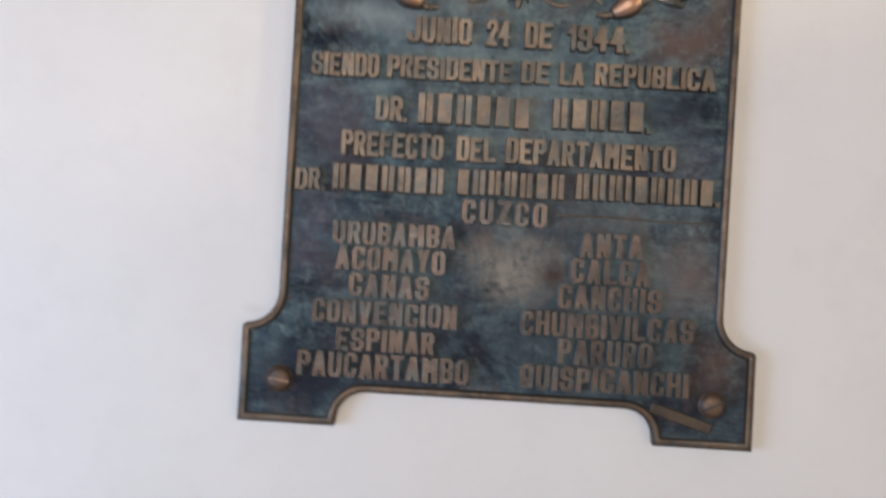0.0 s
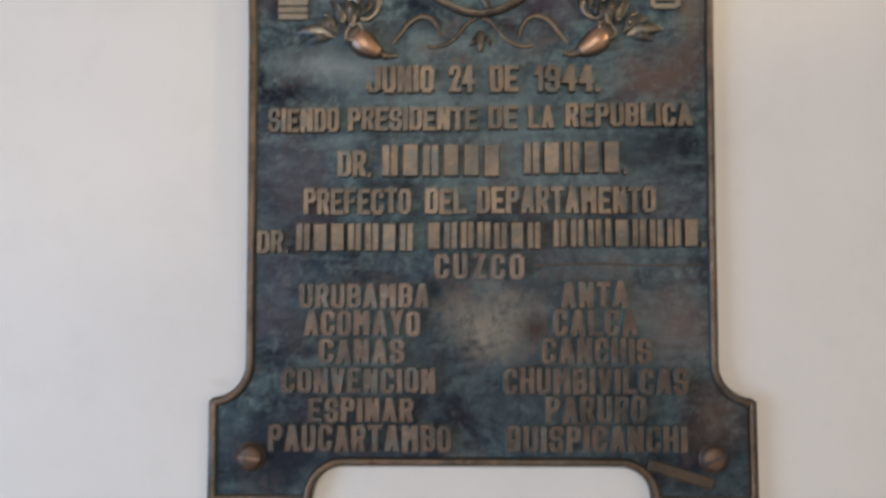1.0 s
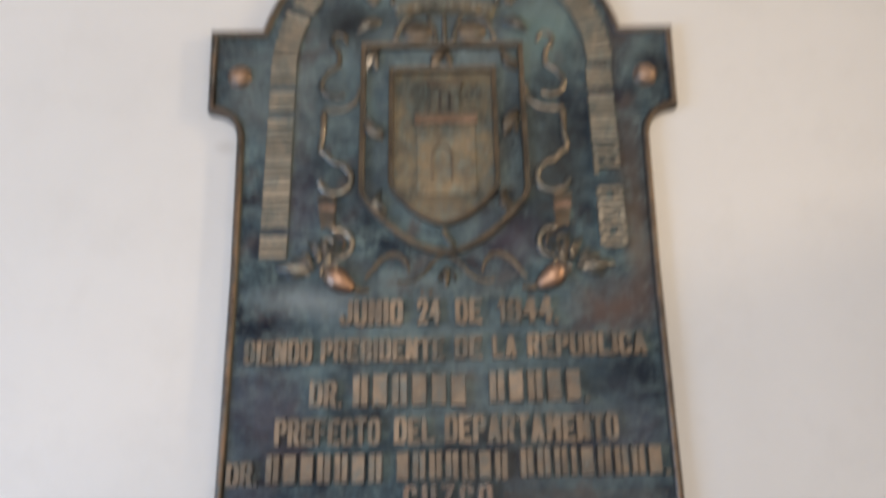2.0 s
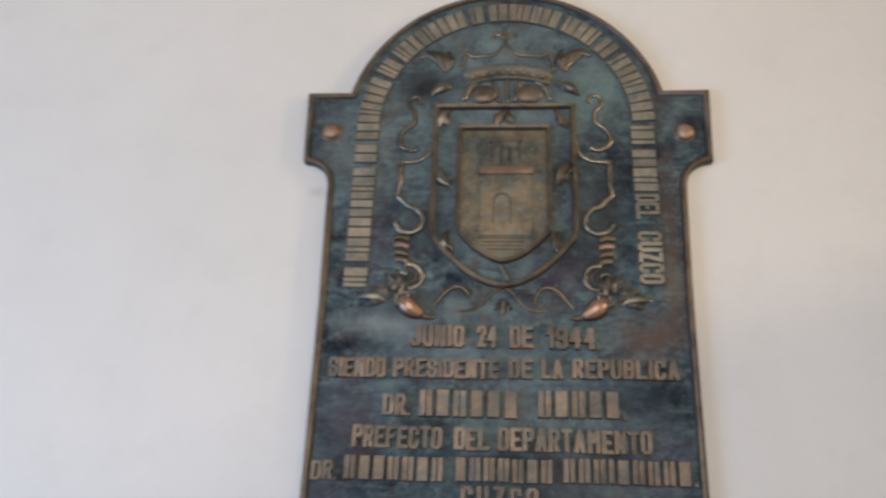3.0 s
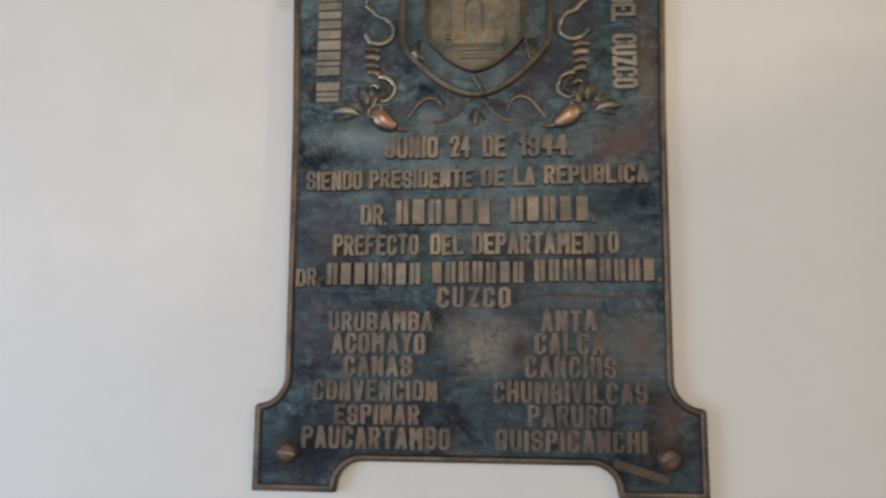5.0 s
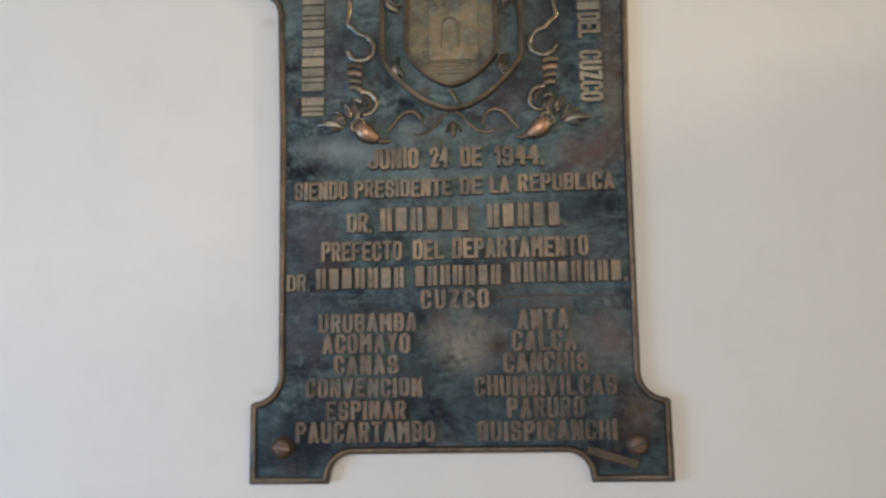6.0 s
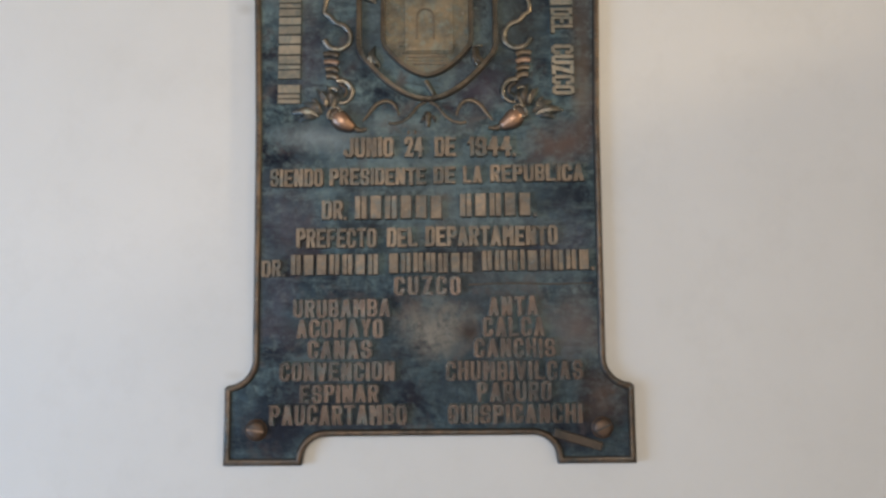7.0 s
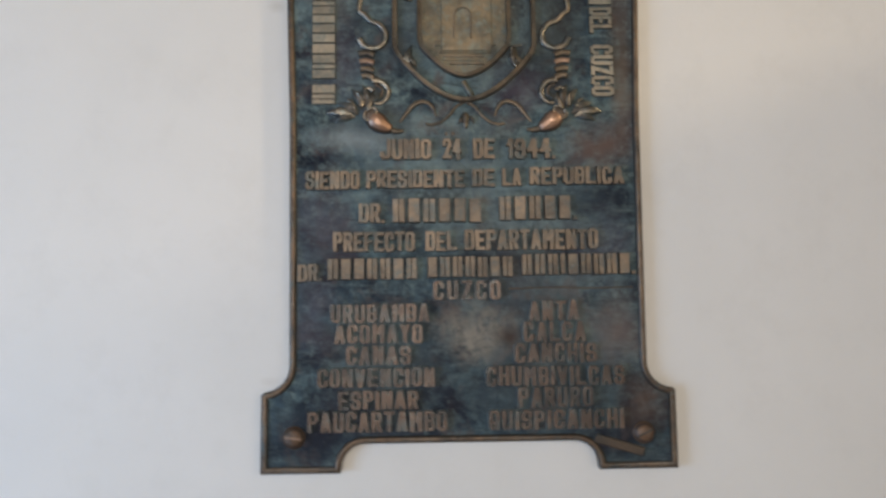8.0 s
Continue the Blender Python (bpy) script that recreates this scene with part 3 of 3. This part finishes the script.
for count in (3, 11, 2, 8, 3, 10, 2, 9, 5, 2, 9, 3, 9, 6, 7, 8):
    for i in range(count):
        if s > LONG - 0.172:
            break
        w = 0.0172 * random.choice((0.5, 0.9, 1.0, 1.0, 1.0, 1.12))
        if s + w < LONG - 0.172:
            set_letter("bar", bar_mesh(M_TAN), band, on_arch(s + w / 2), w * 0.97, 0.042, 0.0045)
        s += w + 0.0007
    s += 0.009
for text, z0, z1 in (("DEL", 0.801, 0.753), ("CUZCO", 0.732, 0.638)):
    step = (z0 - z1) / len(text)
    for i, c in enumerate(text):
        set_letter("letter", glyph(c, M_TAN), band, on_arch(LONG - (z0 - 0.625) + step * (i + 0.5)), step * 0.97, 0.040, 0.0060)

part("ruled_line", strand([(0.070, 0.301), (0.150, 0.303), (0.210, 0.301), (0.285, 0.302)], 0.0016, 0.0012, flat=0.6), M_DULL, plaque, "thin raised ruled line")
for x in (-0.036, -0.024):
    part("casting_mark", boxes(bmesh.new(), (x, x + 0.004, FACE - 0.0015, FACE + 0.001, 0.570, 0.577), bevel=0.0006), M_DULL, plaque)

# ------------------------------------------------------------------ coat of arms


def curve3(a, b, c, n):
    return [tuple((1 - t) ** 2 * Vector(a) + 2 * t * (1 - t) * Vector(b) + t * t * Vector(c)) for t in [i / n for i in range(n + 1)]]


def shield(w, top, side, low, belly):
    """A flat-topped shield: straight flanks, then a bowed taper to the tip; belly: how far the bow sinks."""
    h = curve3((0, low), (w * 0.46, low + belly), (w * 0.955, side - 0.016), 10) + [(w, side), (w, top), (0, top)]
    return mirrored(h)


def frame_profile(w, y):
    return [(0.0, FACE + 0.001), (0.0007, FACE - y * 0.86), (0.0020, FACE - y), (w * 0.5, FACE - y * 0.90), (w - 0.0020, FACE - y), (w - 0.0007, FACE - y * 0.86), (w, FACE + 0.001)]


outer, inner = shield(0.128, 0.982, 0.730, 0.628, 0.003), shield(0.084, 0.937, 0.744, 0.672, 0.004)
part("shield_frame", ridge(outer, frame_profile(0.0100, 0.008)), M_RIM, plaque, "raised gold-brown outer shield frame")
part("shield_frame", ridge(inner, frame_profile(0.0095, 0.009)), M_RIM, plaque, "raised gold-brown inner shield frame")
bm = bmesh.new()
vs = [bm.verts.new((x, FACE - 0.0025, z)) for x, z in offset(inner, 0.006)]
bm.faces.new(vs)
bmesh.ops.triangulate(bm, faces=bm.faces[:])
bmesh.ops.recalc_face_normals(bm, faces=bm.faces)
if sum(f.normal.y for f in bm.faces) > 0:
    bmesh.ops.reverse_faces(bm, faces=bm.faces)
part("shield_field", bm, M_FIELD, plaque, "tarnished brass-green shield field")

# the castle on the shield
B = FACE - 0.0025
tower = part("castle_relief", boxes(bmesh.new(), (-0.040, 0.048, B - 0.003, B + 0.002, 0.722, 0.838), (-0.020, 0.026, B - 0.003, B + 0.002, 0.852, 0.914), bevel=0.001), M_BRASS, plaque, "low relief of a castle tower")
part("parapet", boxes(bmesh.new(), (-0.044, 0.052, B - 0.006, B + 0.002, 0.838, 0.853), bevel=0.0018), M_BOLT, tower, "rubbed coppery parapet")
part("turret_cap", boxes(bmesh.new(), (-0.025, 0.031, B - 0.005, B + 0.002, 0.902, 0.913), bevel=0.0015), M_RIM, tower)
gate = [(0.0125, 0.745), (0.0125, 0.786)] + arc(-0.0025, 0.786, 0.015, 0, 180, 10)[1:] + [(-0.0175, 0.745)]
part("gate_arch", ridge(gate, [(-0.0018, B - 0.002), (-0.001, B - 0.0055), (0.001, B - 0.0055), (0.0018, B - 0.002)], closed=False), M_RIM, tower)
for x in (-0.034, -0.018, -0.002, 0.014, 0.030):
    part("merlon", boxes(bmesh.new(), (x, x + 0.009, B - 0.0045, B - 0.001, 0.824, 0.838), bevel=0.001), M_BRASS, tower)
for i in range(7):
    z, w = 0.740 - 0.0068 * i, 0.058 - 0.0042 * i
    part("step", boxes(bmesh.new(), (-w + random.uniform(-0.003, 0.008), w + random.uniform(-0.008, 0.003), B - 0.0016 - 0.0012 * random.random(), B + 0.001, z - 0.0016, z + 0.0016), bevel=0.0008), M_BRASS if i % 2 else M_RIM, tower)
for x in (-0.007, 0.008):
    part("turret_slit", boxes(bmesh.new(), (x, x + 0.005, B - 0.0038, B, 0.862, 0.893), bevel=0.0008), M_DULL, tower)

# little leaves between the two frames
for x, z, turn in ((-0.106, 0.955, 60), (0.106, 0.952, 120), (-0.106, 0.838, 122), (0.108, 0.842, 57), (-0.095, 0.712, 84), (0.093, 0.712, 96)):
    big = 1.25 if 0.8 < z < 0.9 else 1.0
    bm = leaf(x, z, 0.046 * big, 0.019 * big, turn, rise=0.009)
    leaf(x + 0.005, z - 0.004, 0.032, 0.013, turn + 28, bm, rise=0.009)
    smooth(part("leaf", bm, M_SCROLL if x < 0 else M_RIM, plaque))
smooth(part("leaf", leaf(-0.003, 0.955, 0.045, 0.02, 55, leaf(0.012, 0.957, 0.03, 0.014, 100)), M_RIM, plaque))
smooth(part("leaf", strand([(-0.003, 0.668), (0.004, 0.655), (0.012, 0.641)], 0.0050, 0.0058, flat=0.8), M_BRASS, plaque))

for pts in ([(-0.119, 0.868), (-0.117, 0.850), (-0.106, 0.834), (-0.091, 0.826)], [(0.121, 0.872), (0.120, 0.852), (0.110, 0.836), (0.093, 0.826)], [(0.084, 0.728), (0.083, 0.712), (0.091, 0.692)], [(0.080, 0.730), (0.100, 0.731)],
            [(0.090, 0.968), (0.100, 0.950), (0.116, 0.938)]):
    smooth(part("leaf_edge", strand(pts, 0.0022, 0.0018, lift=0.006), M_SCROLL, plaque, "thin bright strand along a leaf edge"))

# crown over the shield
crown = smooth(part("crown", ridge(arc(0.006, 0.83, 0.222, 111, 69, 16), [(-0.017, FACE + 0.001), (-0.015, FACE - 0.006), (-0.011, FACE - 0.007), (-0.009, FACE - 0.004), (0.009, FACE - 0.004), (0.011, FACE - 0.007), (0.015, FACE - 0.006), (0.017, FACE + 0.001)],
                                   closed=False), M_BRASS, plaque, "raised crown with a lettered band"))
for i in range(8):
    a = 107 - 34 * i / 7
    p = (0.006 + 0.222 * math.cos(radians(a)), 0.83 + 0.222 * math.sin(radians(a)))
    ob = new("bar", bar_mesh(M_TAN))
    ob.parent = crown
    ob.matrix_local = pose(p[0], FACE - 0.0035, p[1], 0, 90 - a, 0) @ Matrix.Diagonal((0.008, 0.003, 0.014, 1))
for pts, r in (([(-0.080, 1.058), (-0.072, 1.096), (-0.058, 1.088), (-0.040, 1.090), (-0.018, 1.094), (0.0, 1.118)], 0.0045), ([(0.092, 1.056), (0.084, 1.095), (0.068, 1.088), (0.050, 1.090), (0.022, 1.094), (0.003, 1.118)], 0.0045),
               ([(-0.022, 1.130), (-0.016, 1.142), (0.0, 1.130), (0.016, 1.142), (0.022, 1.130)], 0.005), ([(0.0, 1.11), (0.0, 1.153)], 0.006)):
    smooth(part("crown_point", strand(pts, r, r * 0.6), M_SCROLL, crown))
for x in (-0.038, 0.046):
    bm = bmesh.new()
    bmesh.ops.create_uvsphere(bm, u_segments=14, v_segments=8, radius=1)
    bmesh.ops.scale(bm, vec=(0.026, 0.007, 0.020), verts=bm.verts)
    bmesh.ops.translate(bm, vec=(x, FACE, 1.005), verts=bm.verts)
    smooth(part("crown_lobe", bm, M_RIM, crown))
for pts in ([(0.004, 0.985), (0.004, 1.036)], [(-0.010, 0.988), (-0.014, 1.012), (-0.022, 1.034)], [(0.018, 0.988), (0.023, 1.012), (0.031, 1.034)], [(-0.075, 0.992), (-0.055, 1.028), (0.004, 1.046), (0.064, 1.028), (0.084, 0.992)]):
    smooth(part("crown_rib", strand(pts, 0.0055, 0.004), M_SCROLL, crown))


def sprig(points, r0, r1, material, name="scroll", lift=0.0, bulge=None, label=""):
    """One strand of scrollwork and its mirror image."""
    for side in (1, -1):
        smooth(part(name, strand([(side * x, z) for x, z in points], r0, r1, lift=lift, bulge=bulge), material, plaque, label))


# scrollwork beside the shield
sprig([(0.150, 0.985), (0.158, 1.000), (0.172, 0.997), (0.174, 0.982), (0.164, 0.968), (0.163, 0.945), (0.178, 0.932), (0.189, 0.912), (0.182, 0.895), (0.165, 0.888), (0.152, 0.893)], 0.0042, 0.005, M_SCROLL)
sprig([(0.128, 0.905), (0.133, 0.882), (0.150, 0.868), (0.172, 0.864), (0.183, 0.862), (0.182, 0.830), (0.186, 0.800), (0.176, 0.790), (0.165, 0.778), (0.150, 0.772), (0.139, 0.756), (0.142, 0.738), (0.158, 0.728), (0.176, 0.732), (0.186, 0.746)],
      0.0040, 0.0062, M_SCROLL)
sprig([(0.183, 0.858), (0.184, 0.812)], 0.006, 0.003, M_RIM)
for i, z in enumerate((0.717, 0.703, 0.689, 0.676)):
    sprig([(0.160, z - 0.002), (0.172, z + 0.002), (0.187 - 0.002 * i, z + 0.001)], 0.0062, 0.0058, M_RIM if i != 1 else M_BOLT, "rung", 0.001)
# acanthus cluster: one broad curl, then lobes over the horn's mouth
sprig([(0.163, 0.670), (0.146, 0.667), (0.135, 0.653), (0.138, 0.637), (0.150, 0.628), (0.160, 0.630)], 0.0062, 0.0035, M_SCROLL, "foliage")
sprig([(0.158, 0.662), (0.147, 0.655), (0.146, 0.643), (0.153, 0.637)], 0.0036, 0.003, M_DULL, "foliage", 0.002)
for pts, r in (([(0.170, 0.618), (0.166, 0.632), (0.173, 0.643)], 0.0048), ([(0.182, 0.622), (0.181, 0.637), (0.189, 0.648)], 0.0052), ([(0.193, 0.618), (0.199, 0.630), (0.206, 0.634)], 0.0050), ([(0.160, 0.650), (0.168, 0.655), (0.176, 0.652)], 0.0040)):
    sprig(pts, r, r * 0.5, M_SCROLL, "foliage", 0.004)
for side in (1, -1):
    for x, z, ln, wd, tn in ((0.218, 0.607, 0.052, 0.022, 8), (0.206, 0.618, 0.042, 0.020, 30), (0.212, 0.599, 0.034, 0.014, -14),
                            (0.166, 0.637, 0.032, 0.015, 104), (0.178, 0.641, 0.042, 0.018, 84), (0.190, 0.636, 0.042, 0.019, 62), (0.156, 0.640, 0.026, 0.010, 130)):
        bm = leaf(0, 0, ln, wd, tn, rise=0.008)
        bmesh.ops.translate(bm, vec=(x, 0, z), verts=bm.verts)
        if side < 0:
            bmesh.ops.scale(bm, vec=(-1, 1, 1), verts=bm.verts)
            bmesh.ops.reverse_faces(bm, faces=bm.faces)
        smooth(part("leaf", bm, M_SCROLL if ln > 0.045 else M_DULL, plaque))
    # horn of plenty: rubbed copper body, rolled lip, fluted tip
    nx, nz = (-0.0035, -0.0055) if side > 0 else (-0.0030, -0.0070)
    horn = smooth(part("horn", strand([(side * (x + nx), z + nz) for x, z in ((0.166, 0.611), (0.157, 0.602), (0.146, 0.594), (0.134, 0.588))], 0.0188, 0.0105, lift=0.003,
                                      bulge=lambda t: 0.72 + 0.40 * math.sin(math.pi * t), sides=16, flat=0.85), M_COPPER, plaque, "rubbed shiny copper horn of plenty"))
    lip = [(side * (0.1685 + nx + 0.0085 * math.cos(a) * 0.70 - 0.0128 * math.sin(a) * 0.71), 0.6135 + nz + 0.0085 * math.cos(a) * 0.71 + 0.0128 * math.sin(a) * 0.70) for a in [i * math.pi / 10 for i in range(21)]]
    smooth(part("horn_lip", strand(lip, 0.0025, 0.0025, lift=0.0125, steps=1), M_SCROLL, horn))
    # solid dark disc paints the shade inside the horn's mouth
    bm = bmesh.new()
    bmesh.ops.create_uvsphere(bm, u_segments=16, v_segments=8, radius=1)
    bmesh.ops.scale(bm, vec=(0.0080, 0.003, 0.0120), verts=bm.verts)
    bmesh.ops.rotate(bm, cent=(0, 0, 0), matrix=Matrix.Rotation(radians(-45 * side), 3, "Y"), verts=bm.verts)
    bmesh.ops.translate(bm, vec=(side * (0.1685 + nx), FACE - 0.0105, 0.6135 + nz), verts=bm.verts)
    smooth(part("horn_mouth", bm, M_DULL, horn, "dark disc for the shade inside the mouth"))
    smooth(part("horn_tip", strand([(side * (x + nx), z + nz) for x, z in ((0.134, 0.588), (0.124, 0.585), (0.112, 0.586))], 0.0066, 0.003, lift=0.001, bulge=lambda t: 1 + 0.2 * math.sin(t * 22)), M_RIM, horn))
# garlands under the shield
sprig([(0.002, 0.630), (0.016, 0.622), (0.030, 0.605), (0.044, 0.594), (0.060, 0.590), (0.069, 0.592)], 0.0030, 0.0026, M_RIM, "garland")
sprig([(0.116, 0.594), (0.105, 0.608), (0.093, 0.623), (0.078, 0.631), (0.064, 0.628), (0.055, 0.616), (0.052, 0.604)], 0.0026, 0.0022, M_RIM, "garland", 0.0, bulge=lambda t: 0.7 + 1.1 * math.sin(math.pi * t))
bud = smooth(part("pendant_bud", strand([(0.0, 0.611), (0.0, 0.600), (0.0, 0.583)], 0.006, 0.0045, bulge=lambda t: 0.7 + 0.6 * math.sin(math.pi * t)), M_RIM, plaque))
for side in (1, -1):
    smooth(part("petal", leaf(side * 0.010, 0.598, 0.018, 0.007, -90 + side * 30), M_RIM, bud))
# spray of leaves at the crown's ends
for side in (1, -1):
    for x, z, ln, wd, tn in ((0.118, 1.078, 0.055, 0.018, 62), (0.132, 1.084, 0.055, 0.016, 42), (0.106, 1.080, 0.045, 0.015, 85), (0.116, 1.012, 0.05, 0.022, -30)):
        bm = leaf(0, 0, ln, wd, tn, rise=0.009)
        bmesh.ops.translate(bm, vec=(x, 0, z), verts=bm.verts)
        if side < 0:
            bmesh.ops.scale(bm, vec=(-1, 1, 1), verts=bm.verts)
            bmesh.ops.reverse_faces(bm, faces=bm.faces)
        smooth(part("leaf", bm, M_RIM if x > 0.11 and z > 1.05 else M_SCROLL, plaque))
    smooth(part("scroll", strand([(side * x, z) for x, z in ((0.108, 1.056), (0.128, 1.080), (0.146, 1.092), (0.160, 1.086))], 0.005, 0.003), M_SCROLL, plaque))

# ------------------------------------------------------------------ green safety sign on the same wall
sign = new("wall_sign")
sign.matrix_world = pose(-1.164, 0, 2.260, 0, -4.5, 0)
tagged(sign, "green safety sign with a white border fixed flat to the wall", "sign")
part("board", boxes(bmesh.new(), (-0.100, 0.0965, -0.0045, 0.0, -0.129, 0.128), bevel=0.0008), M_DARK, sign, "dark-edged plastic board")
part("border", boxes(bmesh.new(), (-0.0985, 0.0945, -0.0062, -0.005, -0.1275, 0.1265)), M_WHITE, sign, "white printed border")
part("green_field", boxes(bmesh.new(), (-0.087, 0.0850, -0.0078, -0.0068, -0.118, 0.1130)), M_GREEN, sign, "dark green printed field")
bm = bmesh.new()
vs = [bm.verts.new((x, -0.0096, z)) for x, z in ((-0.05, 0.017), (0.074, 0.017), (0.056, 0.083), (-0.05, 0.083))]
r = bmesh.ops.extrude_face_region(bm, geom=[bm.faces.new(vs)])
bmesh.ops.translate(bm, vec=(0, 0.0012, 0), verts=[v for v in r["geom"] if isinstance(v, bmesh.types.BMVert)])
bmesh.ops.recalc_face_normals(bm, faces=bm.faces)
part("white_symbol", bm, M_WHITE, sign, "plain white printed symbol")
